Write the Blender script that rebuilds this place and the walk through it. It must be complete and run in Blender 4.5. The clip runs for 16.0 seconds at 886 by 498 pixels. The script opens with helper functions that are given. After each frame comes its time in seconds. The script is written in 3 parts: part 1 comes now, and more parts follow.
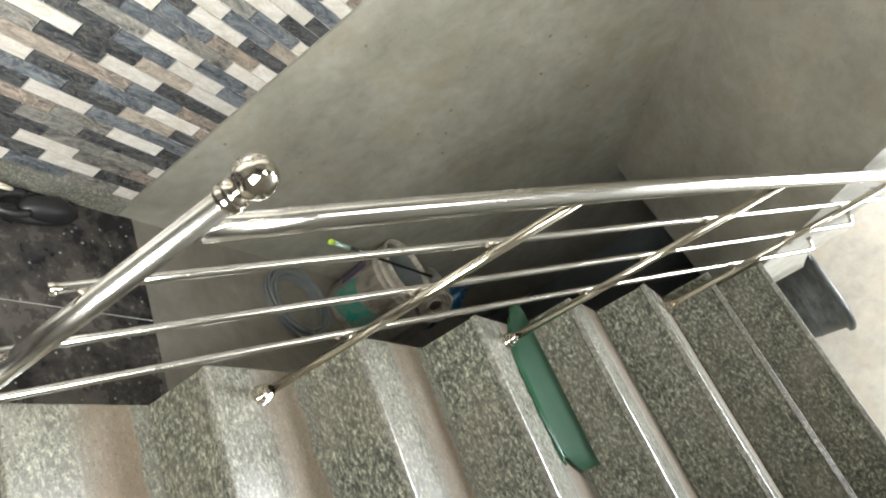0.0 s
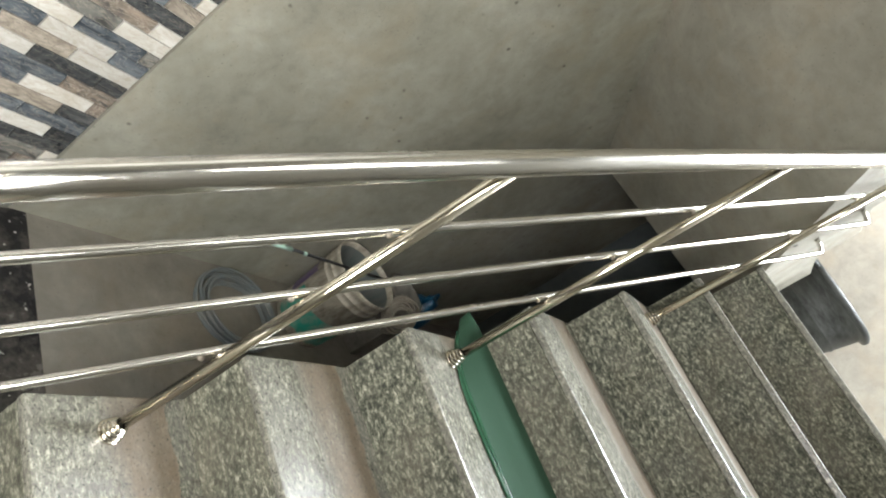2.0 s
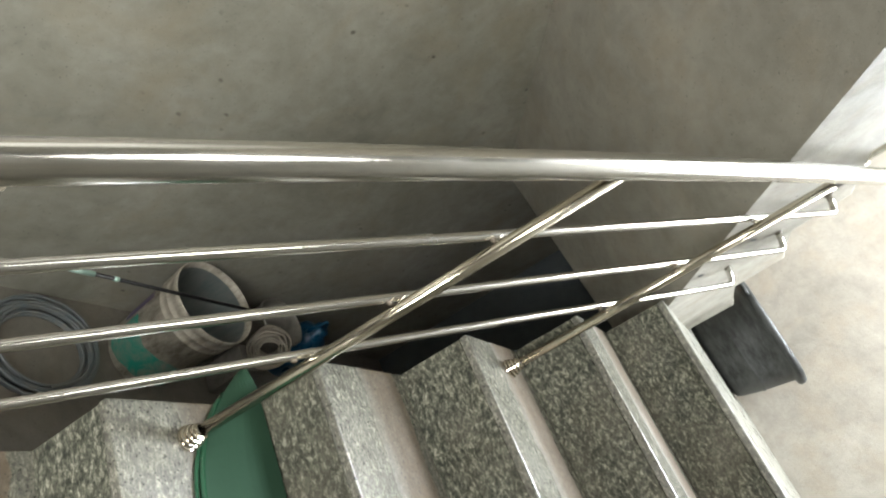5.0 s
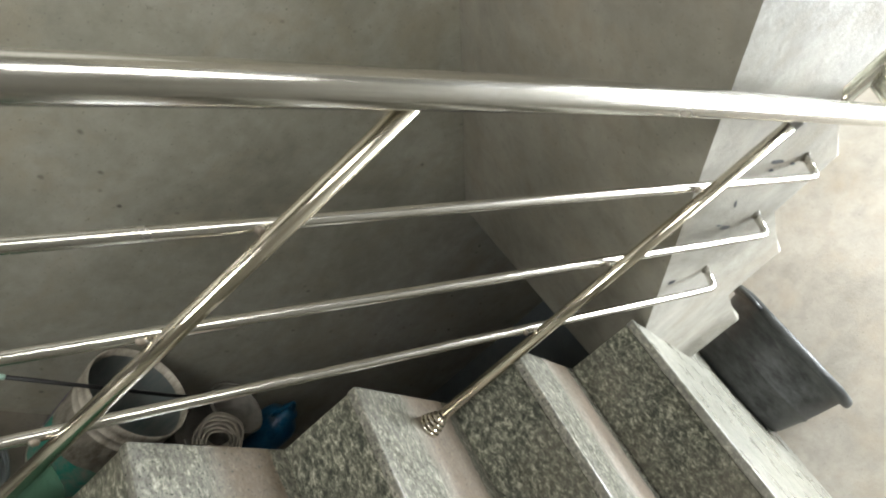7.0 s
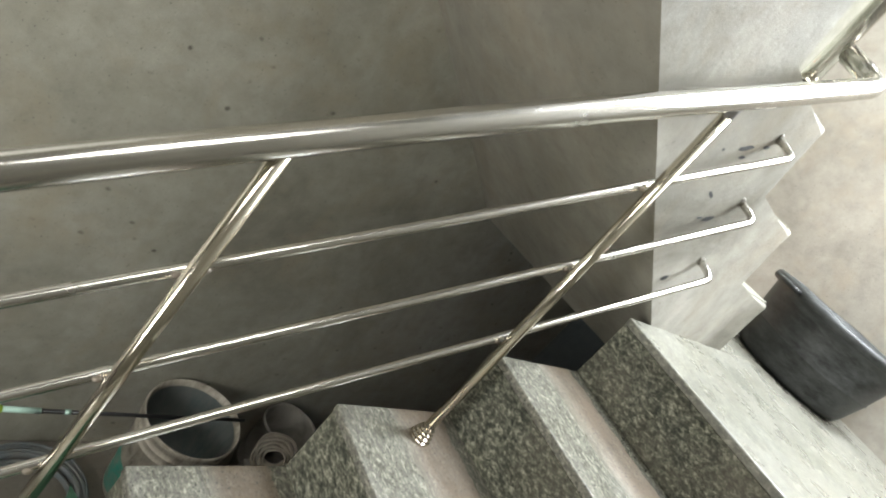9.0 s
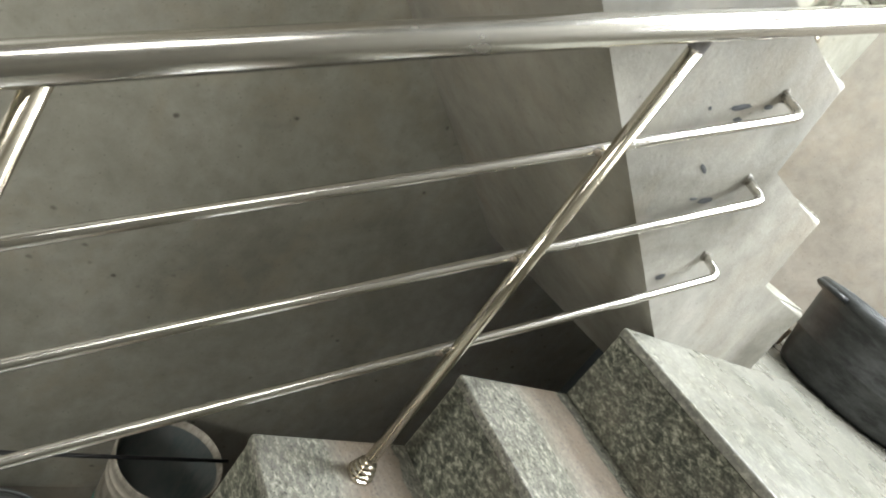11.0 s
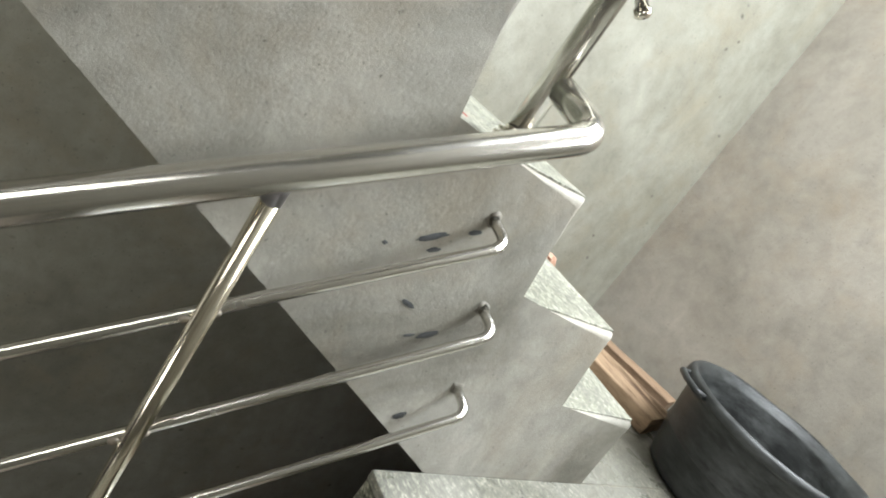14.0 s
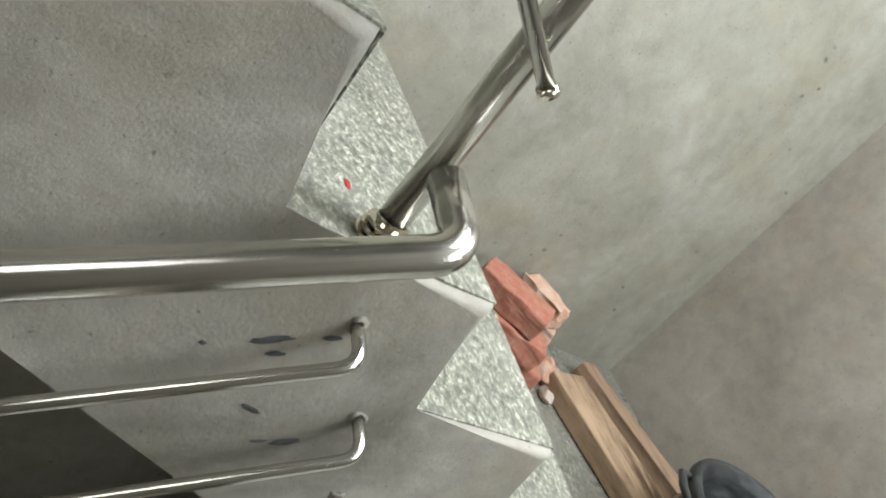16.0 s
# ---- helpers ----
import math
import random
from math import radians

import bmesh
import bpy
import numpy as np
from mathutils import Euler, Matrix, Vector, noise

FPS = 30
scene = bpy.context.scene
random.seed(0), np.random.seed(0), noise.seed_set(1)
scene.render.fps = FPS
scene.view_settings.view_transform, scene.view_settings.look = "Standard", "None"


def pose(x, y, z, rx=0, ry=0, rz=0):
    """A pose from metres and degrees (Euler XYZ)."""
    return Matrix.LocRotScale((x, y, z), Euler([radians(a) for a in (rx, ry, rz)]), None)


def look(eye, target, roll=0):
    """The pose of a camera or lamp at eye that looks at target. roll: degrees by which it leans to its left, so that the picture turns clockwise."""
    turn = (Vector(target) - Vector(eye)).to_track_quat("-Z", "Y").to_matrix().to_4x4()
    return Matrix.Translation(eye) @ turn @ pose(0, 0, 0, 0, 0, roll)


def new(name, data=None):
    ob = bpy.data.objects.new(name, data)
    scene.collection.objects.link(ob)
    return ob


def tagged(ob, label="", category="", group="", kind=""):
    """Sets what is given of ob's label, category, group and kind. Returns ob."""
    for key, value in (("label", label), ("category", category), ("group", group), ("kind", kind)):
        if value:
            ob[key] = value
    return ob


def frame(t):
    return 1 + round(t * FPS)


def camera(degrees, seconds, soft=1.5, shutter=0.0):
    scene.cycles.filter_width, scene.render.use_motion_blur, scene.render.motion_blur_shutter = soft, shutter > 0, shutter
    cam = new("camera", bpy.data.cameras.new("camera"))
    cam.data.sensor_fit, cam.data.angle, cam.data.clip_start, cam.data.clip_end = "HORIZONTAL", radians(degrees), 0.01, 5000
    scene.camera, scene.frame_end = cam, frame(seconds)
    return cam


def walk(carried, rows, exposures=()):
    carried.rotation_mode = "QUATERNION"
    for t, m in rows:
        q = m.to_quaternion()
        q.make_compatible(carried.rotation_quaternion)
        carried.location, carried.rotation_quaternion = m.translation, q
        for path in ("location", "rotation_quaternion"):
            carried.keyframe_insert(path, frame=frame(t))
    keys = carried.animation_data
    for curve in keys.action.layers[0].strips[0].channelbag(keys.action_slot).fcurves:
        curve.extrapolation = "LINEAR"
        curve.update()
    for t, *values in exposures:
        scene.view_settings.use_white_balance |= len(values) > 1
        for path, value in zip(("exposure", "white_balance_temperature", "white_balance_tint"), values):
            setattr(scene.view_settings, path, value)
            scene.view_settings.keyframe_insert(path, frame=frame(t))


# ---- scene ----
cam = camera(69.5, 16.0, soft=2.0)
EXPOSURES = [(0.0, 0.2), (2.5, 0.2), (5.0, 0.06), (8.5, -0.08), (11.5, -0.23), (14.0, -0.72), (16.0, -1.3)]
PATH = [
    (0, (0.539, -0.918, 1.079), (-0.313, 0.783, 0.461), 56.4),
    (0.5, (0.519, -0.83, 1.071), (-0.349, 0.842, 0.399), 55.1),
    (1, (0.516, -0.705, 1.068), (-0.389, 0.949, 0.401), 54.3),
    (1.5, (0.545, -0.649, 1.1), (-0.474, 0.974, 0.529), 54.5),
    (2, (0.488, -0.568, 1.097), (-0.391, 1.123, 0.488), 56.4),
    (2.5, (0.431, -0.492, 1.122), (-0.39, 1.257, 0.609), 56.1),
    (3, (0.413, -0.425, 1.154), (-0.291, 1.34, 0.53), 56.3),
    (3.5, (0.38, -0.303, 1.154), (-0.423, 1.457, 0.649), 57.5),
    (4, (0.416, -0.157, 1.201), (-0.487, 1.565, 0.731), 56.6),
    (4.5, (0.433, -0.108, 1.292), (-0.474, 1.594, 0.763), 56.3),
    (5, (0.436, -0.066, 1.323), (-0.451, 1.643, 0.781), 56.9),
    (5.2, (0.437, -0.016, 1.333), (-0.453, 1.686, 0.776), 56.9),
    (7.5, (0.538, 0.396, 1.467), (-0.635, 1.941, 0.98), 44.9),
    (8, (0.588, 0.429, 1.54), (-0.594, 1.918, 0.917), 43.1),
    (8.5, (0.607, 0.398, 1.579), (-0.603, 1.851, 0.929), 41.8),
    (11, (0.607, 0.689, 1.571), (-0.782, 1.971, 0.919), 36.3),
    (11.5, (0.577, 0.77, 1.653), (-0.842, 2.025, 1.013), 36.6),
    (12, (0.548, 0.793, 1.73), (-0.827, 2.067, 1.03), 36.7),
    (12.5, (0.536, 0.81, 1.766), (-0.797, 2.149, 1.111), 38.7),
    (13, (0.547, 0.893, 1.78), (-0.795, 2.24, 1.16), 38.8),
    (13.5, (0.568, 1.029, 1.809), (-0.846, 2.304, 1.197), 38.3),
    (14, (0.581, 1.077, 1.898), (-0.851, 2.344, 1.309), 35.4),
    (14.5, (0.56, 1.084, 1.933), (-0.874, 2.326, 1.302), 36.5),
    (15, (0.535, 1.17, 1.946), (-0.96, 2.344, 1.323), 39.4),
    (15.5, (0.488, 1.291, 1.999), (-1.008, 2.428, 1.312), 41.1),
    (16, (0.461, 1.322, 2.075), (-1.043, 2.398, 1.314), 40.7),
]
walk(cam, [(t, look(eye, target, roll)) for t, eye, target, roll in PATH], EXPOSURES)

# ---- light ----
world = bpy.data.worlds.new("sky")
scene.world = world
world.use_nodes = True
wn = world.node_tree.nodes
sky = wn.new("ShaderNodeTexSky")
sky.sky_type, sky.sun_disc = "NISHITA", False
sky.sun_elevation, sky.sun_rotation = radians(48), radians(70)
world.node_tree.links.new(sky.outputs[0], wn["Background"].inputs[0])
wn["Background"].inputs[1].default_value = 0.12


def area_lamp(name, at, aim, w, h, power, color):
    data = bpy.data.lights.new(name, "AREA")
    data.shape, data.size, data.size_y, data.energy, data.color = "RECTANGLE", w, h, power, color
    ob = new(name, data)
    ob.matrix_world = look(at, aim)
    return ob


# daylight in the hall's low window and the high end window, both out of view, and fill lamps at the side, roof and
# landing
area_lamp("hall_window_daylight", (1.09, -1.4, 1.2), (-0.9, -1.25, 0.9), 1.05, 1.2, 148, (0.99, 0.99, 0.96))
# no side window known: lamp added as fill on stairs and wall
area_lamp("side_fill_lamp", (1.08, -0.35, 3.4), (-0.2, 0.9, 0.6), 1.05, 0.75, 40, (0.99, 0.99, 0.96))
area_lamp("end_window_daylight", (0.5, 3.22, 3.25), (0.2, 1.2, 0.8), 0.75, 0.7, 175, (0.86, 0.94, 1.0))
# roof lamp added to brighten the landing and end wall
area_lamp("roof_fill_lamp", (0.25, 2.2, 3.95), (0.25, 2.2, 0.0), 0.85, 0.8, 150, (0.93, 0.97, 1.0))
# no landing window known: lamp added to brighten the stair side
area_lamp("landing_fill_lamp", (1.08, 2.5, 2.65), (-0.1, 1.9, 1.6), 0.65, 0.7, 28, (0.96, 0.98, 1.0))

# ---- materials ----


def mat(name, rough=0.6, metal=0.0, spec=0.5):
    m = bpy.data.materials.new(name)
    m.use_nodes = True
    t = m.node_tree
    b = t.nodes["Principled BSDF"]
    b.inputs["Roughness"].default_value = rough
    b.inputs["Metallic"].default_value = metal
    b.inputs["Specular IOR Level"].default_value = spec
    return m, t, b


def node(t, kind, **inputs):
    n = t.nodes.new(kind)
    for k, v in inputs.items():
        n.inputs[k.replace("_", " ")].default_value = v
    return n


def where(t):
    return t.nodes.new("ShaderNodeNewGeometry").outputs["Position"]


def noise_at(t, scale, detail=4.0, rough=0.55, pos=None, stretch=None, warp=0.0):
    pos = pos or where(t)
    if stretch:
        mp = node(t, "ShaderNodeMapping", Scale=stretch)
        t.links.new(pos, mp.inputs["Vector"])
        pos = mp.outputs[0]
    n = node(t, "ShaderNodeTexNoise", Scale=scale, Detail=detail, Roughness=rough, Distortion=warp)
    t.links.new(pos, n.inputs["Vector"])
    return n.outputs["Fac"]


def ramp(t, fac, stops, constant=False):
    r = t.nodes.new("ShaderNodeValToRGB")
    e = r.color_ramp.elements
    while len(e) < len(stops):
        e.new(0.5)
    for el, (p, c) in zip(e, stops):
        el.position = p
        el.color = (*c, 1) if len(c) == 3 else c
    if constant:
        r.color_ramp.interpolation = "CONSTANT"
    t.links.new(fac, r.inputs[0])
    return r.outputs[0]


def mix(t, fac, a, b, mode="MIX"):
    n = t.nodes.new("ShaderNodeMix")
    n.data_type, n.blend_type = "RGBA", mode
    for sock, v in ((n.inputs[0], fac), (n.inputs[6], a), (n.inputs[7], b)):
        if isinstance(v, (int, float)):
            sock.default_value = v
        elif isinstance(v, tuple):
            sock.default_value = (*v, 1)
        else:
            t.links.new(v, sock)
    return n.outputs[2]


def bump(t, b, height, strength, dist=0.01):
    n = node(t, "ShaderNodeBump", Strength=strength, Distance=dist)
    t.links.new(height, n.inputs["Height"])
    t.links.new(n.outputs[0], b.inputs["Normal"])


def g(v):
    return (v, v, v)


def plaster(name, lo, mid, hi, specks=0.0):
    m, t, b = mat(name, 0.62, 0, 0.35)
    big = ramp(t, noise_at(t, 2.3, 5, 0.6, warp=0.6), [(0.3, lo), (0.52, mid), (0.72, hi)])
    fine = ramp(t, noise_at(t, 26, 6, 0.7), [(0.3, g(0.84)), (0.7, g(1.0))])
    c = mix(t, 0.75, big, fine, "MULTIPLY")
    trowel = ramp(t, noise_at(t, 9, 3, 0.5, stretch=(1, 1, 0.25), warp=1.5), [(0.35, g(0.9)), (0.6, g(1.0))])
    c = mix(t, 0.35, c, trowel, "MULTIPLY")
    blotch = ramp(t, noise_at(t, 13, 8, 0.7, warp=0.4), [(0.33, g(0.80)), (0.5, g(1.0)), (0.68, g(1.14))])
    c = mix(t, 0.55, c, blotch, "MULTIPLY")
    rusty = ramp(t, noise_at(t, 4.3, 8, 0.7, warp=0.3), [(0.48, g(0)), (0.72, g(0.5))])
    c = mix(t, rusty, c, tuple(m_ * k for m_, k in zip(mid, (0.92, 0.80, 0.66))))
    pits = ramp(t, noise_at(t, 130, 3, 0.6), [(0.27, g(0.42)), (0.36, g(1.0))])
    c = mix(t, 0.8, c, pits, "MULTIPLY")
    if specks:
        v = node(t, "ShaderNodeTexVoronoi", Scale=21.0, Randomness=1.0)
        mp = node(t, "ShaderNodeMapping", Scale=(1, 0.8, 1))
        t.links.new(where(t), mp.inputs["Vector"])
        ragged = mix(t, 0.025, mp.outputs[0], node(t, "ShaderNodeTexNoise", Scale=40.0, Detail=4.0).outputs["Color"])
        t.links.new(ragged, v.inputs["Vector"])
        spot = ramp(t, v.outputs["Distance"], [(0.06, g(1)), (0.17, g(0))])
        cluster = ramp(t, noise_at(t, 2.1, 2, 0.5), [(0.50, g(0)), (0.57, g(1))])
        f = mix(t, 1.0, spot, cluster, "MULTIPLY")
        f = mix(t, 1.0, f, ramp(t, noise_at(t, 17, 2, 0.5), [(0.46, g(0)), (0.56, g(1))]), "MULTIPLY")
        f = mix(t, 1.0, f, g(specks), "MULTIPLY")
        c = mix(t, f, c, (0.07, 0.06, 0.05))
    t.links.new(c, b.inputs["Base Color"])
    t.links.new(ramp(t, noise_at(t, 7, 4), [(0.3, g(0.5)), (0.7, g(0.75))]), b.inputs["Roughness"])
    bump(t, b, noise_at(t, 60, 8, 0.75), 0.34, 0.006)
    return m


PLASTER = plaster("wall_plaster", (0.225, 0.215, 0.172), (0.305, 0.295, 0.243), (0.37, 0.36, 0.305), 0.85)
PLASTER_END = plaster("end_wall_plaster", (0.32, 0.295, 0.252), (0.41, 0.379, 0.327), (0.47, 0.442, 0.386))
# unseen east wall: a darker copy of the plaster, to cut bounced light
PLASTER_EAST = plaster("unseen_east_plaster", (0.14, 0.131, 0.11), (0.20, 0.188, 0.16), (0.25, 0.235, 0.205))
STRINGER = plaster("stringer_plaster", (0.145, 0.136, 0.11), (0.345, 0.33, 0.288), (0.50, 0.485, 0.435))
# for unseen wall, ceiling and slab: kept dark to cut bounced light
UNSEEN_DARK = plaster("unseen_dark_plaster", (0.11, 0.105, 0.09), (0.16, 0.155, 0.13), (0.21, 0.20, 0.175))
SOFFIT = plaster("soffit_plaster", (0.27, 0.255, 0.21), (0.34, 0.323, 0.27), (0.39, 0.372, 0.315))
# darker, bluer end wall plaster: the shade under the landing is painted in
UNDER_SHADE = plaster("under_landing_shade", (0.075, 0.088, 0.092), (0.105, 0.122, 0.128), (0.14, 0.158, 0.162))
CONCRETE = plaster("concrete_floor", (0.15, 0.137, 0.112), (0.21, 0.195, 0.163), (0.265, 0.248, 0.21))


def granite(name, polish, dusty, light=1.0, inner=False, warm=0.0):
    m, t, b = mat(name, polish, 0, 0.5)
    turn = node(t, "ShaderNodeMapping", Rotation=(radians(18), radians(32), 0), Scale=(0.7, 1.2, 1.2))
    t.links.new(where(t), turn.inputs["Vector"])
    grain = noise_at(t, 102, 8, 0.78, pos=turn.outputs[0], warp=0.35)
    c = ramp(t, grain, [(0.37, (0.010, 0.012, 0.009)), (0.46, tuple(light * v for v in (0.062, 0.068, 0.050))), (0.54, tuple(light * v for v in (0.175, 0.180, 0.138))), (0.64, tuple(min(0.8, light * v) for v in (0.54, 0.53, 0.44)))])
    flow = ramp(t, noise_at(t, 6, 4, 0.6, stretch=(1, 2.2, 2.2), warp=1.0), [(0.3, (0.62, 0.62, 0.60)), (0.7, (1.0, 0.98, 0.94))])
    c = mix(t, 1.0, c, flow, "MULTIPLY")
    rough = ramp(t, noise_at(t, 11, 5, 0.6), [(0.3, g(polish * 0.75)), (0.7, g(min(1, polish * 1.5)))])
    if warm:
        soil = ramp(t, noise_at(t, 5, 6, 0.65), [(0.42, g(0)), (0.7, g(warm))])
        c = mix(t, soil, c, (0.16, 0.142, 0.105))
    if dusty:
        dust = ramp(t, noise_at(t, 7, 6, 0.65, warp=0.5), [(0.30, g(dusty * 0.35)), (0.62, g(dusty))])
        c = mix(t, dust, c, tuple(light * v for v in (0.31, 0.30, 0.27)))
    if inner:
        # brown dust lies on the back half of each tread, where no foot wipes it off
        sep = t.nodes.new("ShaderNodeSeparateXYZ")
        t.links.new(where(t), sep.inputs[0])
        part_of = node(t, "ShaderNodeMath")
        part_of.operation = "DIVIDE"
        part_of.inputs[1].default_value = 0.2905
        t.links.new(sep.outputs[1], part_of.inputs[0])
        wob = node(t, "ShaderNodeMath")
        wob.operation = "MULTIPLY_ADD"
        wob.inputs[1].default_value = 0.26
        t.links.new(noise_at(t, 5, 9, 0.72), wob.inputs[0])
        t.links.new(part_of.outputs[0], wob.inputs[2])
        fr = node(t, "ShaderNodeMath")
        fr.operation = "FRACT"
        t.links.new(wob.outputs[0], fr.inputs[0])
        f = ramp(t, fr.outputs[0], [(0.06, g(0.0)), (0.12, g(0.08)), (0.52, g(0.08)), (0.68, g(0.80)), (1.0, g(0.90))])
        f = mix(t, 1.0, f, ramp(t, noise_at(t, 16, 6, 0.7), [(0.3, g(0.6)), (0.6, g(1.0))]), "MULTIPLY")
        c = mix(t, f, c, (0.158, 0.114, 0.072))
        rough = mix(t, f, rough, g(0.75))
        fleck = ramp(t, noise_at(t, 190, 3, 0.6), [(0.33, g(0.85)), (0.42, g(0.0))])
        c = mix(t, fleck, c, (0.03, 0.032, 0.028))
    t.links.new(c, b.inputs["Base Color"])
    t.links.new(rough, b.inputs["Roughness"])
    bump(t, b, grain, 0.2 if dusty else 0.45, 0.003)
    return m


RISER = granite("riser_granite", 0.6, 0.0, 0.95, False, 0.55)
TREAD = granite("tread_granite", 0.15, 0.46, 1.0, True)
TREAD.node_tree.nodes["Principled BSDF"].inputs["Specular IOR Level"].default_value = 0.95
TREAD_PALE = granite("pale_tread_granite", 0.28, 0.50, 1.02, False, 0.4)
# upper treads: same granite lightened, window glare put in besides the dust
TREAD_GLARE = granite("glare_and_dust_granite", 0.35, 0.3, 1.6)
SKIRT = granite("skirting_granite", 0.5, 0.4)


def steel(name, tint, rough):
    m, t, b = mat(name, rough, 1.0)
    smear = noise_at(t, 30, 4, 0.6, stretch=(1, 0.35, 0.35))
    c = ramp(t, smear, [(0.3, tuple(v * 0.82 for v in tint)), (0.6, tint)])
    scuff = ramp(t, noise_at(t, 38, 6, 0.7), [(0.66, g(0)), (0.72, g(0.75))])
    t.links.new(mix(t, scuff, c, (0.16, 0.145, 0.12)), b.inputs["Base Color"])
    t.links.new(ramp(t, smear, [(0.3, g(rough * 1.7)), (0.65, g(rough))]), b.inputs["Roughness"])
    return m


STEEL = steel("stainless_steel", (0.68, 0.66, 0.61), 0.165)
STEEL_FINE = steel("polished_steel", (0.74, 0.69, 0.60), 0.07)
STEEL_WARM = steel("yellowed_steel", (0.66, 0.61, 0.50), 0.13)
SCORCH = steel("scorched_steel", (0.33, 0.32, 0.33), 0.28)
WELD = steel("weld_bead", (0.34, 0.30, 0.25), 0.42)


def simple(name, color, rough, vary=0.25, scale=20.0, spec=0.5, relief=0.1):
    m, t, b = mat(name, rough, 0, spec)
    c = ramp(t, noise_at(t, scale, 5, 0.6), [(0.3, tuple(v * (1 - vary) for v in color)), (0.7, tuple(min(1, v * (1 + vary)) for v in color))])
    t.links.new(c, b.inputs["Base Color"])
    t.links.new(ramp(t, noise_at(t, scale * 0.6, 3), [(0.3, g(rough * 0.8)), (0.7, g(min(1, rough * 1.3)))]), b.inputs["Roughness"])
    if relief:
        bump(t, b, noise_at(t, scale * 4, 5), relief, 0.003)
    return m


def stained(name, color, stain, amount, rough, scale=9.0):
    m, t, b = mat(name, rough)
    f = ramp(t, noise_at(t, scale, 6, 0.65, warp=0.7), [(0.42, g(0)), (0.66, g(amount))])
    t.links.new(mix(t, f, color, stain), b.inputs["Base Color"])
    t.links.new(ramp(t, f, [(0.0, g(rough)), (1.0, g(0.85))]), b.inputs["Roughness"])
    bump(t, b, noise_at(t, 45, 5), 0.15, 0.003)
    return m


def black_floor(name):
    m, t, b = mat(name, 0.1)
    dust = ramp(t, noise_at(t, 4.2, 9, 0.72), [(0.44, g(0.0)), (0.76, g(0.55))])
    c = mix(t, dust, (0.010, 0.010, 0.012), (0.25, 0.22, 0.185))
    specks = ramp(t, noise_at(t, 55, 2, 0.4), [(0.70, g(0)), (0.74, g(0.7))])
    c = mix(t, specks, c, (0.5, 0.48, 0.44))
    t.links.new(c, b.inputs["Base Color"])
    t.links.new(ramp(t, dust, [(0.0, g(0.09)), (0.6, g(0.6))]), b.inputs["Roughness"])
    return m


BLACK_GRANITE = black_floor("black_granite")


def worn(name, color, dust, amount, rough, stretch):
    m, t, b = mat(name, rough)
    cloud = ramp(t, noise_at(t, 5, 5, 0.65), [(0.3, g(0.15)), (0.7, g(1.0))])
    streak = ramp(t, noise_at(t, 30, 7, 0.75, stretch=stretch), [(0.38, g(0)), (0.75, g(amount))])
    f = mix(t, 1.0, streak, cloud, "MULTIPLY")
    t.links.new(mix(t, f, color, dust), b.inputs["Base Color"])
    t.links.new(ramp(t, f, [(0.0, g(rough)), (0.6, g(0.8))]), b.inputs["Roughness"])
    bump(t, b, noise_at(t, 70, 5, 0.7, stretch=stretch), 0.2, 0.003)
    return m


TUB = worn("black_tub_plastic", (0.010, 0.011, 0.011), (0.21, 0.225, 0.22), 0.55, 0.42, (0.35, 0.35, 1.2))
PAIL = worn("cream_pail_plastic", (0.50, 0.46, 0.38), (0.13, 0.11, 0.08), 1.7, 0.5, (1, 1, 0.35))
PAIL_IN = worn("pail_inside", (0.15, 0.155, 0.145), (0.02, 0.09, 0.09), 0.8, 0.4, (1, 1, 0.3))
TEAL = stained("teal_print", (0.018, 0.27, 0.20), (0.33, 0.29, 0.24), 0.75, 0.45, 16.0)
PURPLE = stained("purple_print", (0.10, 0.065, 0.17), (0.33, 0.29, 0.26), 0.75, 0.45, 18.0)
GREEN = stained("green_board", (0.012, 0.050, 0.025), (0.018, 0.062, 0.034), 0.6, 0.8, 6.0)
GREEN_LIP = simple("green_lip", (0.020, 0.075, 0.040), 0.07, 0.2)
WOOD = worn("rough_wood", (0.43, 0.30, 0.19), (0.085, 0.045, 0.022), 2.0, 0.7, (0.12, 1.0, 1.0))
WOOD_DARK = worn("old_wood", (0.33, 0.22, 0.14), (0.10, 0.06, 0.035), 0.95, 0.75, (0.14, 1.6, 1.6))
BRICK = stained("red_brick", (0.35, 0.125, 0.08), (0.42, 0.24, 0.17), 0.7, 0.9, 34.0)
BRICK_PALE = stained("pale_brick", (0.50, 0.29, 0.20), (0.55, 0.45, 0.36), 0.9, 0.85, 13.0)
RUBBLE = stained("mortar_rubble", (0.45, 0.40, 0.34), (0.52, 0.30, 0.24), 0.5, 0.9, 18.0)
HOSE = stained("grey_blue_hose", (0.13, 0.155, 0.165), (0.22, 0.21, 0.185), 0.9, 0.3, 10.0)
ROPE = simple("beige_coil", (0.42, 0.38, 0.31), 0.8)
CAN = stained("grey_can", (0.24, 0.225, 0.195), (0.11, 0.10, 0.085), 0.7, 0.5)
BLUE = simple("blue_plastic", (0.008, 0.075, 0.15), 0.3, 0.35)
BLACK = simple("black_rubber", (0.015, 0.015, 0.016), 0.4, 0.3, 30)
STICK_GREEN = simple("lime_grip", (0.50, 0.75, 0.08), 0.35, 0.1)
STICK_PALE = simple("pale_grip", (0.48, 0.70, 0.60), 0.4, 0.1)
CABLE = simple("cream_cable", (0.65, 0.60, 0.48), 0.45, 0.1)
SMEAR = simple("dark_smear", (0.055, 0.058, 0.06), 0.7, 0.5, 60)
REDPAINT = simple("red_paint_spot", (0.4, 0.03, 0.03), 0.5, 0.2)
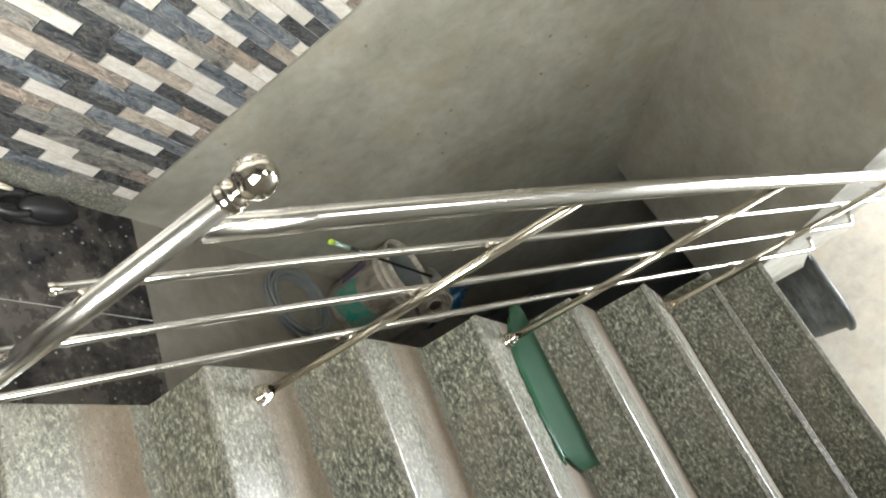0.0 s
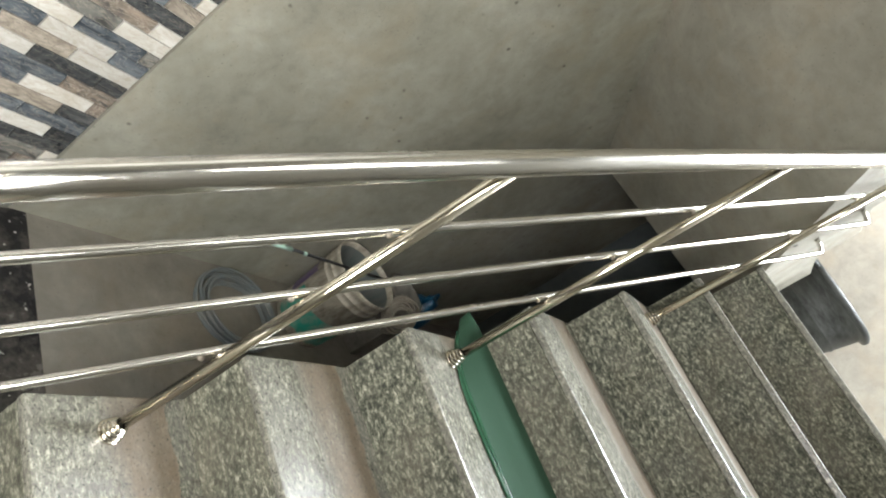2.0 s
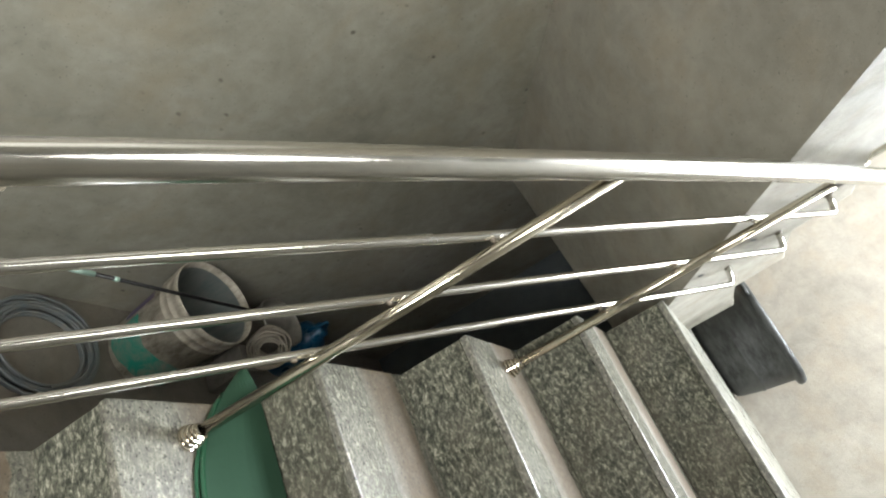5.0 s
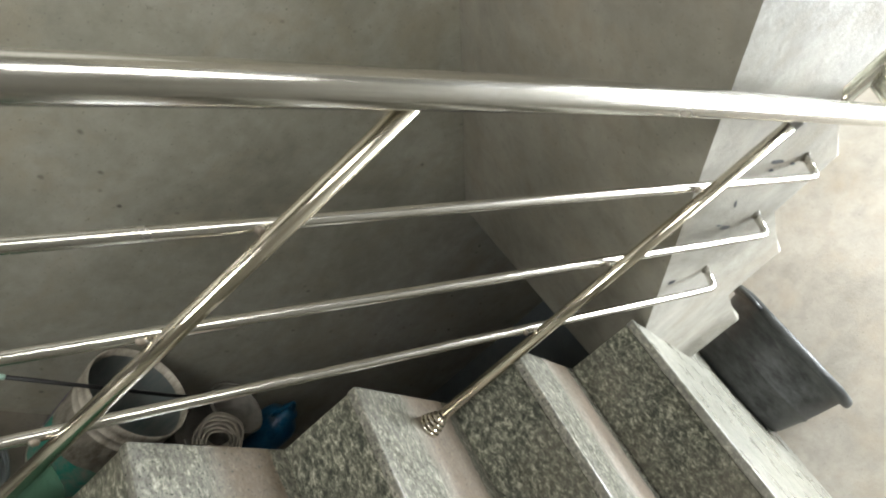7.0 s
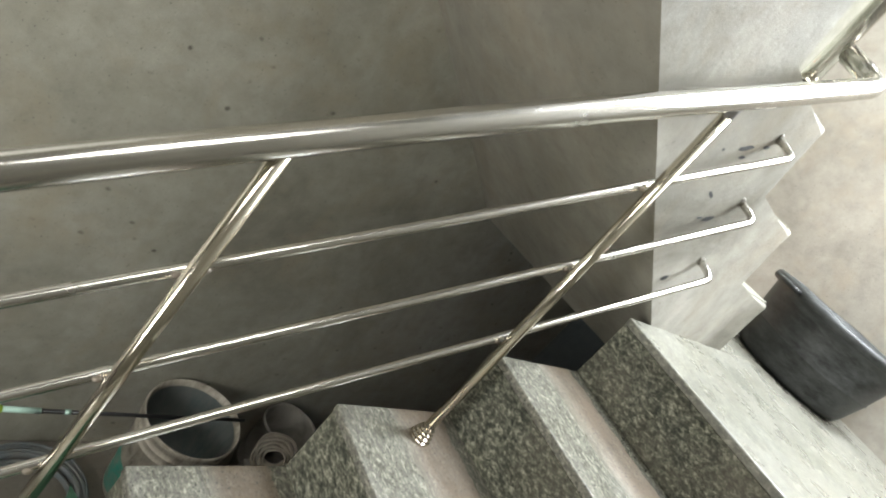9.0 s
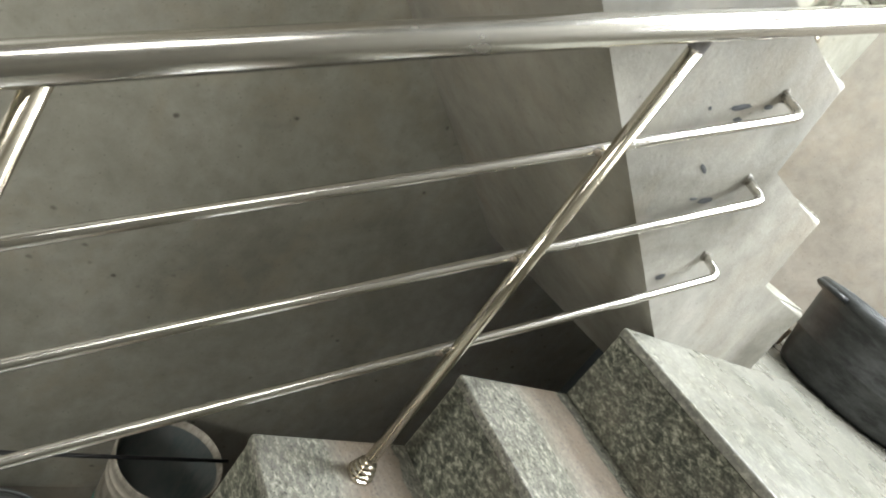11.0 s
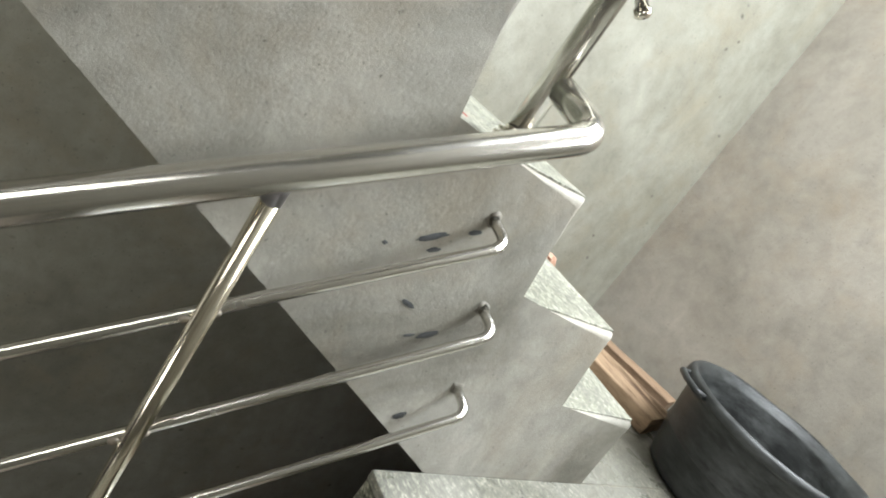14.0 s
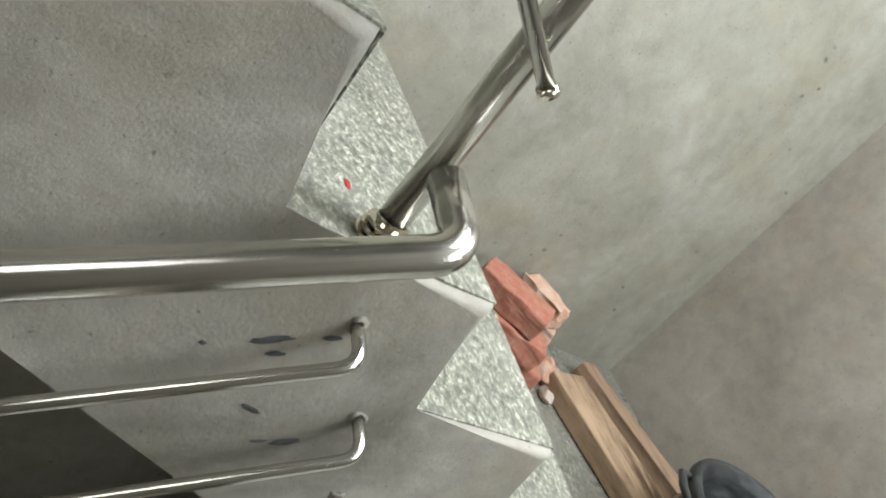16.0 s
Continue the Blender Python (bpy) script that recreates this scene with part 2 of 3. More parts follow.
GROUT = simple("tile_grout", (0.55, 0.55, 0.52), 0.8)


def marble(name, a, b_, veins, rough=0.16):
    m, t, b = mat(name, rough)
    info = t.nodes.new("ShaderNodeObjectInfo")
    shift = node(t, "ShaderNodeVectorMath")
    t.links.new(where(t), shift.inputs[0])
    t.links.new(info.outputs["Random"], shift.inputs[1])
    c = ramp(t, noise_at(t, 11, 6, 0.65, pos=shift.outputs[0], stretch=(1, 1, 2.5), warp=1.6), [(0.32, a), (0.68, b_)])
    v = ramp(t, noise_at(t, 18, 4, 0.6, pos=shift.outputs[0], stretch=(1, 0.6, 1.6), warp=2.5), [(0.47, g(0)), (0.5, g(0.6)), (0.53, g(0))])
    c = mix(t, v, c, veins)
    tone = ramp(t, info.outputs["Random"], [(0.0, g(0.80)), (1.0, g(1.05))])
    t.links.new(mix(t, 1.0, c, tone, "MULTIPLY"), b.inputs["Base Color"])
    return m


TILES = [
    marble("white_tile", (0.50, 0.46, 0.39), (0.69, 0.68, 0.64), (0.48, 0.40, 0.32)),
    marble("slate_tile", (0.018, 0.021, 0.024), (0.10, 0.104, 0.106), (0.20, 0.18, 0.155)),
    marble("blue_grey_tile", (0.040, 0.050, 0.062), (0.18, 0.20, 0.218), (0.32, 0.30, 0.27)),
    marble("brown_tile", (0.20, 0.175, 0.145), (0.46, 0.40, 0.33), (0.13, 0.115, 0.10)),
    marble("grey_tile", (0.065, 0.066, 0.062), (0.28, 0.275, 0.25), (0.42, 0.36, 0.29)),
    marble("rust_streaked_tile", (0.08, 0.08, 0.078), (0.36, 0.29, 0.23), (0.55, 0.48, 0.40)),
]

# ---- mesh helpers ----


def mesh_of(name, bm, material, smooth=False):
    me = bpy.data.meshes.new(name)
    bmesh.ops.recalc_face_normals(bm, faces=bm.faces)
    bm.to_mesh(me)
    bm.free()
    for m in material if isinstance(material, (list, tuple)) else [material]:
        me.materials.append(m)
    if smooth:
        me.polygons.foreach_set("use_smooth", [True] * len(me.polygons))
    return me


def part(name, bm, material, parent=None, label="", smooth=False):
    ob = new(name, mesh_of(name, bm, material, smooth))
    if parent is not None:
        ob.parent = parent
        ob.matrix_parent_inverse = parent.matrix_world.inverted()
    if label:
        ob["label"] = label
    return ob


def empty(name, at, label, category, kind="", group=""):
    ob = new(name)
    ob.empty_display_size = 0.05
    ob.matrix_world = Matrix.Translation(at)
    bpy.context.view_layer.update()
    return tagged(ob, label, category, group, kind)


def box(bm, lo, hi, bevel=0.0, m=None):
    r = bmesh.ops.create_cube(bm, size=1.0)
    vs = r["verts"]
    lo, hi = Vector(lo), Vector(hi)
    for v in vs:
        v.co = Vector([lo[i] + (v.co[i] + 0.5) * (hi[i] - lo[i]) for i in range(3)])
    if bevel:
        es = list({e for v in vs for e in v.link_edges})
        out = bmesh.ops.bevel(bm, geom=es, offset=bevel, segments=2, affect="EDGES", profile=0.6)
        vs = list({v for f in out["faces"] for v in f.verts} | {v for v in vs if v.is_valid})
    if m is not None:
        for v in vs:
            v.co = m @ v.co
    return bm


def boxes(*args):
    bm = bmesh.new()
    for lo, hi, *rest in args:
        box(bm, lo, hi, *rest)
    return bm


def tube(bm, pts, radius, sides=16, cap=True):
    """A round bar along a line of points; radius may be one number or one for each point."""
    pts = [Vector(p) for p in pts]
    n = len(pts)
    rad = radius if isinstance(radius, (list, tuple)) else [radius] * n
    tang = []
    for i in range(n):
        a, b = pts[max(0, i - 1)], pts[min(n - 1, i + 1)]
        tang.append((b - a).normalized())
    up = Vector((1, 0, 0)) if abs(tang[0].x) < 0.9 else Vector((0, 0, 1))
    side = tang[0].cross(up).normalized()
    rings = []
    for i in range(n):
        side = (side - tang[i] * side.dot(tang[i])).normalized()
        other = tang[i].cross(side)
        rings.append([bm.verts.new(pts[i] + rad[i] * (math.cos(a) * side + math.sin(a) * other)) for a in [2 * math.pi * k / sides for k in range(sides)]])
    for r0, r1 in zip(rings, rings[1:]):
        for k in range(sides):
            bm.faces.new((r0[k], r0[(k + 1) % sides], r1[(k + 1) % sides], r1[k]))
    if cap:
        bm.faces.new(rings[0][::-1])
        bm.faces.new(rings[-1])
    return bm


def bend(a, corner, b, r, steps=8):
    """Points from a round the corner to b."""
    a, c, b = Vector(a), Vector(corner), Vector(b)
    p, q = c + (a - c).normalized() * r, c + (b - c).normalized() * r
    out = [a]
    for i in range(steps + 1):
        t = i / steps
        out.append((1 - t) ** 2 * p + 2 * t * (1 - t) * c + t * t * q)
    return out + [b]


def lathe(bm, profile, at=(0, 0, 0), sides=40, squash=(1, 1)):
    """A turned shape: profile of (radius, height)."""
    at = Vector(at)
    rings = []
    for r, h in profile:
        if r < 1e-5:
            rings.append([bm.verts.new(at + Vector((0, 0, h)))])
        else:
            rings.append([bm.verts.new(at + Vector((r * squash[0] * math.cos(2 * math.pi * k / sides), r * squash[1] * math.sin(2 * math.pi * k / sides), h))) for k in range(sides)])
    for r0, r1 in zip(rings, rings[1:]):
        for k in range(sides):
            j = (k + 1) % sides
            if len(r0) == 1 and len(r1) == 1:
                continue
            if len(r0) == 1:
                bm.faces.new((r0[0], r1[j], r1[k]))
            elif len(r1) == 1:
                bm.faces.new((r0[k], r0[j], r1[0]))
            else:
                bm.faces.new((r0[k], r0[j], r1[j], r1[k]))
    return bm


def prism(outline, x0, x1):
    """A body with the outline of (y, z) points, from x0 to x1."""
    bm = bmesh.new()
    a = [bm.verts.new((x0, y, z)) for y, z in outline]
    b = [bm.verts.new((x1, y, z)) for y, z in outline]
    bm.faces.new(a)
    bm.faces.new(b[::-1])
    n = len(outline)
    for i in range(n):
        bm.faces.new((a[i], b[i], b[(i + 1) % n], a[(i + 1) % n]))
    return bm


def rough_up(bm, amount, scale):
    for v in bm.verts:
        v.co += noise.noise_vector(v.co * scale) * amount
    return bm


def moved(bm, m):
    bmesh.ops.transform(bm, matrix=m, verts=bm.verts)
    return bm


# ---- plan ----
R, G, G2 = 0.18, 0.2905, 0.275      # riser, lower tread, upper tread
WEST, EAST, END, FRONT = -0.855, 1.02, 3.17, -3.2
FLOOR, LAND, TOP = -0.36, 1.26, 3.9
TILE_X, TILE_END = -0.859, 0.332    # face of the tiled wall, where the plaster begins
BLACK_END = 0.385                   # edge of the black granite floor


def setting(name, bm, material, label, category, smooth=False):
    return tagged(part(name, bm, material, smooth=smooth), label, category, kind="structure")


setting("wall_west", boxes(((-1.05, TILE_END, FLOOR - 0.1), (WEST, END, TOP))), PLASTER, "bare grey cement plaster wall with dark specks", "wall")
ex0, ex1, ez0, ez1 = 0.12, 0.88, 2.88, 3.62
setting("wall_end", boxes(((-1.05, END, LAND - 0.2), (ex0, END + 0.15, TOP)), ((ex1, END, LAND - 0.2), (EAST + 0.15, END + 0.15, TOP)), ((ex0, END, LAND - 0.2), (ex1, END + 0.15, ez0)), ((ex0, END, ez1), (ex1, END + 0.15, TOP))), PLASTER_END, "bare grey cement plaster wall behind the landing", "wall")
# lower end wall, split off to carry the painted shade
setting("wall_understair", boxes(((-1.05, END, FLOOR - 0.1), (EAST + 0.15, END + 0.15, LAND - 0.2))), UNDER_SHADE, "end wall under the landing, its shade put into dark plaster", "wall")
# side and landing openings are made up to let the fill lamps in
wz0, wz1, vz0, vz1 = 3.0, 3.8, 0.58, 1.82
vy0, vy1 = -1.95, -0.9
setting("wall_east", boxes(((EAST, FRONT, FLOOR - 0.1), (EAST + 0.15, vy0, TOP)), ((EAST, vy0, FLOOR - 0.1), (EAST + 0.15, vy1, vz0)), ((EAST, vy0, vz1), (EAST + 0.15, vy1, TOP)), ((EAST, -0.9, FLOOR - 0.1), (EAST + 0.15, 0.2, wz0)), ((EAST, -0.9, wz1), (EAST + 0.15, 0.2, TOP)), ((EAST, 0.2, FLOOR - 0.1), (EAST + 0.15, 2.15, TOP)), ((EAST, 2.85, FLOOR - 0.1), (EAST + 0.15, END, TOP)), ((EAST, 2.15, FLOOR - 0.1), (EAST + 0.15, 2.85, 2.28)), ((EAST, 2.15, 3.02), (EAST + 0.15, 2.85, TOP))), PLASTER_EAST, "unseen plaster wall, darkened to cut bounce, with assumed window openings", "wall")
setting("wall_front", boxes(((-1.05, FRONT - 0.15, FLOOR - 0.1), (EAST + 0.15, FRONT, TOP))), UNSEEN_DARK, "unseen hall wall, kept dark to cut bounced light", "wall")
# unseen ceiling, opened for the added roof lamp
lx0, lx1, ly0, ly1 = -0.18, 0.68, 1.79, 2.61
setting("ceiling", boxes(((-1.05, FRONT - 0.15, TOP), (EAST + 0.15, ly0, TOP + 0.12)), ((-1.05, ly1, TOP), (EAST + 0.15, END + 0.15, TOP + 0.12)), ((-1.05, ly0, TOP), (lx0, ly1, TOP + 0.12)), ((lx1, ly0, TOP), (EAST + 0.15, ly1, TOP + 0.12))), UNSEEN_DARK, "plain unseen ceiling with an opening for the added lamp", "ceiling")
setting("floor_understair", boxes(((-1.05, BLACK_END, FLOOR - 0.1), (EAST, END, FLOOR))), CONCRETE, "dusty grey concrete floor under the stairs", "floor")

# ---- lower flight ----
RIGHT = EAST - 0.004
stair = empty("staircase", (0.5, 0.6, FLOOR), "granite staircase with rough speckled risers and worn polished treads", "staircase")


def nose(k):
    return (k - 1) * G, k * R


outline = []
for k in range(-1, 8):
    y, z = nose(k)
    outline += [(y + 0.022, z - R - (0.02 if k > -1 else 0)), (y + 0.022, z - 0.02)]
outline += [(END - 0.003, LAND - 0.02), (END - 0.003, 1.065), (2.15, 1.065), (1.95, 1.065), (-0.10, FLOOR)]
part("body", prism(outline, 0.004, RIGHT), SOFFIT, stair)
for k in range(-1, 8):
    y, z = nose(k)
    depth = G + 0.022 if k < 7 else END - 0.004 - y
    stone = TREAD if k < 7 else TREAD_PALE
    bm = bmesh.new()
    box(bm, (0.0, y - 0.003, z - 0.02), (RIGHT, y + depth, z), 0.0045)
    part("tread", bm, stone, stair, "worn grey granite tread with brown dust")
    bm = bmesh.new()
    box(bm, (0.002, y, z - R + (0.0005 if k > -1 else 0)), (RIGHT, y + 0.021, z - 0.0205), 0.0015)
    part("riser", bm, RISER, stair, "rough speckled granite riser")
part("landing_strip", prism([(2.312, LAND - 0.002), (END - 0.003, LAND - 0.002), (END - 0.003, 1.0604), (2.312, 1.0604)], WEST + 0.003, -0.0005), SOFFIT, stair, "grey concrete landing slab")
part("tread", boxes(((WEST + 0.003, 2.312, LAND - 0.0015), (-0.002, END - 0.004, LAND), 0.0005)), TREAD_PALE, stair, "dusty granite landing floor")

# ---- upper flight ----
upper = empty("upper_staircase", (-0.43, 2.3, LAND), "upper flight with plastered grey side and granite treads", "staircase")
STEPS2 = 9


def nose2(k):
    return 2.31 - (k - 1) * G2, LAND + k * R


def under(y):
    return 1.300 + 0.622 * (1.785 - y)


outline = []
for k in range(1, STEPS2 + 1):
    y, z = nose2(k)
    outline += [(y, z - R + (0.001 if k == 1 else 0)), (y, z)]
ylast = nose2(STEPS2)[0] - G2
outline += [(ylast, LAND + STEPS2 * R), (ylast, under(ylast)), (2.170, 1.0604), (2.31, 1.0604)]
bm = prism(outline, WEST + 0.002, 0.0)
es = [e for e in bm.edges if all(abs(v.co.x) < 1e-6 for v in e.verts) and min(v.co.z for v in e.verts) > LAND - 0.01 and e.verts[0].co.z > under(e.verts[0].co.y) + 0.05]
bmesh.ops.bevel(bm, geom=es, offset=0.014, segments=4, affect="EDGES", profile=0.5)
long_edges = [e for e in bm.edges if e.calc_length() > 0.1 and all(v.co.x > -0.02 for v in e.verts)]
bmesh.ops.subdivide_edges(bm, edges=long_edges, cuts=10)
for v in bm.verts:
    if -0.02 < v.co.x < -0.0005:
        v.co += noise.noise_vector(v.co * 22) * 0.0018
for v in bm.verts:
    if v.co.x < -0.5 and abs(v.co.z - under(v.co.y)) < 0.004:
        v.co.z = 1.512 - 0.674 * (v.co.y - 1.405)  # the underside sags a little towards the wall
    elif v.co.x < -0.5 and abs(v.co.y - 2.170) < 0.001:
        v.co.y = 2.075
bmesh.ops.recalc_face_normals(bm, faces=bm.faces)
for f in bm.faces:
    if f.normal.z < -0.3:
        f.material_index = 1
side = part("side", bm, [STRINGER, SOFFIT], upper, "grey plastered stair side with stains")
for p in side.data.polygons:
    p.use_smooth = p.area < 0.002
for k in range(1, STEPS2 + 1):
    y, z = nose2(k)
    part("tread", boxes(((WEST + 0.004, y - G2 + 0.02, z + 0.0005), (-0.013, y + 0.004, z + 0.0035), 0.001)), TREAD_GLARE, upper, "dusty granite tread, window glare put into its pale colour")
    part("riser", boxes(((WEST + 0.004, y + 0.0005, z - R + 0.0045), (-0.013, y + 0.004, z - 0.001))), RISER, upper, "speckled granite riser")
setting("upper_floor", boxes(((WEST + 0.002, FRONT, LAND + 9 * R - 0.16), (-0.05, ylast - 0.002, LAND + 9 * R))), UNSEEN_DARK, "plain grey concrete slab of the floor above", "floor")

# ---- steel railing ----
RX, BX = 0.067, 0.046
rail = empty("stair_railing", (RX, 0.5, 0.0), "polished stainless steel stair railing with three slim bars", "railing")


def rail_z(y):
    return 0.875 + 0.665 * y - 0.03 * y * y  # slightly bowed


def flange(parent, x, y, z, r):
    bm = bmesh.new()
    h = 0.0
    prof = []
    for wide in (2.15, 1.95, 1.7, 1.42) if r < 0.013 else (1.7, 1.58, 1.42):
        prof += [(r * (wide - 0.42), h), (r * wide, h + 0.0012), (r * (wide + 0.04), h + 0.0035), (r * wide, h + 0.0058), (r * (wide - 0.42), h + 0.0075)]
        h += 0.008
    prof += [(r * 1.02, h + 0.004)]
    lathe(bm, prof, (x, y, z), 28)
    # pressed by hand, so no ring is quite level
    for v in bm.verts:
        v.co.z += 0.10 * (v.co.x - x) * ((v.co.z - z) / 0.032)
    part("base_flange", bm, STEEL_FINE, parent, "crimped steel base cover of stacked rings", False)


NEWEL_Y = -0.405
bm = bmesh.new()
tube(bm, [(RX, NEWEL_Y - 0.022, -R), (RX, NEWEL_Y, 0.668)], 0.0175, 24)
newel = part("newel_post", bm, STEEL, rail, smooth=True)
bm = bmesh.new()
lathe(bm, [(0.0178, 0.664), (0.0215, 0.668), (0.0215, 0.675), (0.018, 0.678), (0.0205, 0.682), (0.0205, 0.687), (0.014, 0.690), (0.012, 0.694)], (RX, NEWEL_Y, 0), 28)
part("collar", bm, STEEL_FINE, newel, smooth=True)
bm = bmesh.new()
bmesh.ops.create_uvsphere(bm, u_segments=40, v_segments=24, radius=0.0285, matrix=Matrix.Translation((RX, NEWEL_Y, 0.7175)))
part("ball_finial", bm, STEEL_FINE, newel, "shiny steel ball", True)
flange(newel, RX, NEWEL_Y - 0.022, -R, 0.0175)
YE = 1.625
bm = bmesh.new()
tube(bm, [(RX, y, rail_z(y)) for y in np.linspace(NEWEL_Y + 0.012, 1.3, 14)] + bend((RX, 1.4, rail_z(1.4)), (RX, YE, rail_z(YE) + 0.004), (-0.014, YE - 0.012, 1.900), 0.034, 10), 0.0185, 24)
part("top_rail", bm, STEEL, rail, "thick polished steel handrail with a bent end", True)
for z0, y0, ye, bow in ((0.69, -0.455, 1.637, -0.003), (0.51, -0.455, 1.722, 0.004), (0.325, -0.455, 1.785, 0.015)):
    s = 0.624
    bm = bmesh.new()
    tube(bm, [(BX, y, z0 + s * y + bow * math.sin(math.pi * (y - y0) / (ye - 0.15 - y0))) for y in np.linspace(y0, ye - 0.17, 16)] + bend((BX, ye - 0.15, z0 + s * (ye - 0.15)), (BX, ye, z0 + s * ye), (-0.004, ye - 0.006, z0 + s * ye + 0.012), 0.026, 10), 0.0076, 14)
    bar = part("bar", bm, STEEL, rail, smooth=True)
    bm = bmesh.new()
    lathe(bm, [(0, -0.002), (0.0092, -0.002), (0.0092, 0.005), (0.0076, 0.006)], (0, 0, 0), 18)
    moved(bm, Matrix.Translation((BX, y0, z0 + s * y0)) @ Matrix.Rotation(-math.atan2(1, s), 4, "X"))
    part("end_cap", bm, STEEL_FINE, bar, smooth=True)
    for yb in (NEWEL_Y - 0.008, 0.128 + 0.055 * (z0 - 0.18), 0.716 + 0.055 * (z0 - 0.18), 1.328):
        for dy in (-0.013, 0.013):
            bm = bmesh.new()
            bmesh.ops.create_uvsphere(bm, u_segments=10, v_segments=6, radius=0.0046, matrix=Matrix.Translation((BX + 0.008, yb + dy, z0 + s * (yb + dy) + bow * math.sin(math.pi * (yb - y0) / (ye - 0.15 - y0)))) @ Matrix.Diagonal((1, 1.4, 1, 1)))
            part("weld", bm, WELD, bar, "dull weld bead", True)
    bm = bmesh.new()
    lathe(bm, [(0.0078, 0.002), (0.0095, 0.0008), (0.012, -0.001)], (0, 0, 0), 18)
    moved(bm, Matrix.Translation((0.002, ye - 0.006, z0 + s * ye + 0.012)) @ Matrix.Rotation(radians(90), 4, "Y"))
    part("mortar_patch", rough_up(bm, 0.004, 90), CONCRETE, bar, "crumbly mortar patch", True)
# the posts stand a little out of plumb
for k, yb, LEANS in ((1, 0.128, 0.040), (3, 0.716, 0.030), (5, 1.328, -0.004)):
    bm = bmesh.new()
    tube(bm, [(RX, yb, k * R), (RX, yb + LEANS, rail_z(yb + LEANS) - 0.012)], 0.0105, 18)
    b = part("baluster", bm, STEEL_WARM, rail, smooth=True)
    if k == 5:
        bm = bmesh.new()
        c = rail_z(yb) - 0.014
        tube(bm, [(RX, yb - 0.004, c - 0.022), (RX, yb - 0.004, c - 0.005), (RX, yb - 0.004, c)], [0.0107, 0.0110, 0.014], 18)
        part("weld_scorch", bm, SCORCH, b, "scorched blue black weld at the joint", True)
    flange(b, RX, yb, k * R, 0.0105)

# railing of the upper flight
rail2 = empty("upper_railing", (-0.03, 1.6, LAND + 3 * R), "polished steel railing of the upper flight", "railing")
PX, PY, PZ = -0.032, 1.607, LAND + 3 * R + 0.0035
bm = bmesh.new()
tube(bm, [(PX, PY, PZ), (PX, PY, PZ + 0.78)], 0.0165, 24)
post = part("newel_post", bm, STEEL, rail2, smooth=True)
flange(post, PX, PY, PZ, 0.0165)
bm = bmesh.new()
y1 = 0.35
tube(bm, [(PX, PY, PZ + 0.72), (PX, y1, PZ + 0.72 + 0.655 * (PY - y1))], 0.0185, 20)
part("top_rail", bm, STEEL, rail2, smooth=True)
bm = bmesh.new()
tube(bm, [(0.008, 1.623, 2.018), (0.008, y1, 2.018 + 0.655 * (1.623 - y1))], 0.0076, 14)
bar = part("bar", bm, STEEL, rail2, smooth=True)
bm = bmesh.new()
lathe(bm, [(0, -0.003), (0.0098, -0.003), (0.0098, 0.005), (0.0076, 0.006)], (0, 0, 0), 18)
moved(bm, Matrix.Translation((0.008, 1.623, 2.018)) @ Matrix.Rotation(math.atan2(1, 0.655), 4, "X"))
part("end_cap", bm, STEEL_FINE, bar, "dull steel end cap", True)

# ---- things on the landing ----


def tub(at):
    th = empty("mortar_tub", at, "black rubber mortar tub, empty and dusty, standing on the landing", "tub")
    h = 0.27
    prof = [(0, 0.004), (0.175, 0.0), (0.197, 0.010), (0.205, 0.03), (0.222, 0.11), (0.226, 0.113), (0.226, 0.118), (0.224, 0.122), (0.240, 0.215), (0.243, 0.235), (0.262, 0.238), (0.268, 0.246), (0.266, 0.262), (0.258, h), (0.248, h - 0.003), (0.243, h - 0.014), (0.231, h - 0.022), (0.229, h - 0.03), (0.226, 0.20), (0.208, 0.06), (0.185, 0.022), (0, 0.016)]
    bm = bmesh.new()
    lathe(bm, prof, at, 64)
    rough_up(bm, 0.005, 6)
    part("basin", bm, TUB, th, smooth=True)
    for a in (1.0, math.pi + 1.0):
        bm = bmesh.new()
        m = Matrix.Translation(at) @ Matrix.Rotation(a, 4, "Z")
        tube(bm, [m @ Vector(p) for p in ((0.262, -0.06, 0.25), (0.284, -0.05, 0.251), (0.292, 0, 0.252), (0.284, 0.05, 0.251), (0.262, 0.06, 0.25))], 0.009, 10)
        part("handle", bm, TUB, th, "moulded rim grip", True)


tub((0.025, 2.875, LAND))


def one_brick(at, rz, rx, material, label, size=(0.22, 0.105, 0.07), chip=0.006, seed=0):
    bm = bmesh.new()
    box(bm, [-s / 2 for s in size], [s / 2 for s in size], 0.006)
    bmesh.ops.subdivide_edges(bm, edges=[e for e in bm.edges if e.calc_length() > 0.03], cuts=4, use_grid_fill=True)
    for v in bm.verts:
        v.co += noise.noise_vector(v.co * 70 + Vector((seed, 0, seed))) * 0.0025
        v.co += noise.noise_vector(v.co * 28 + Vector((seed, 2 * seed, 0))) * chip
    moved(bm, pose(*at, rx, 0, rz))
    tagged(part("brick", bm, material), label, "brick", "brick pile on the landing")


one_brick((-0.645, 2.50, LAND + 0.036), 70, 0, BRICK, "red clay brick in a heap on the landing", seed=1)
one_brick((-0.775, 2.56, LAND + 0.036), 80, 0, BRICK_PALE, "pale dusty clay brick in a heap on the landing", seed=2)
one_brick((-0.66, 2.465, LAND + 0.108), 58, 0, BRICK, "bright red clay brick lying on others", seed=3)
one_brick((-0.77, 2.60, LAND + 0.108), 50, 0, BRICK_PALE, "pale broken brick lying on others", (0.17, 0.105, 0.07), 0.010, 4)
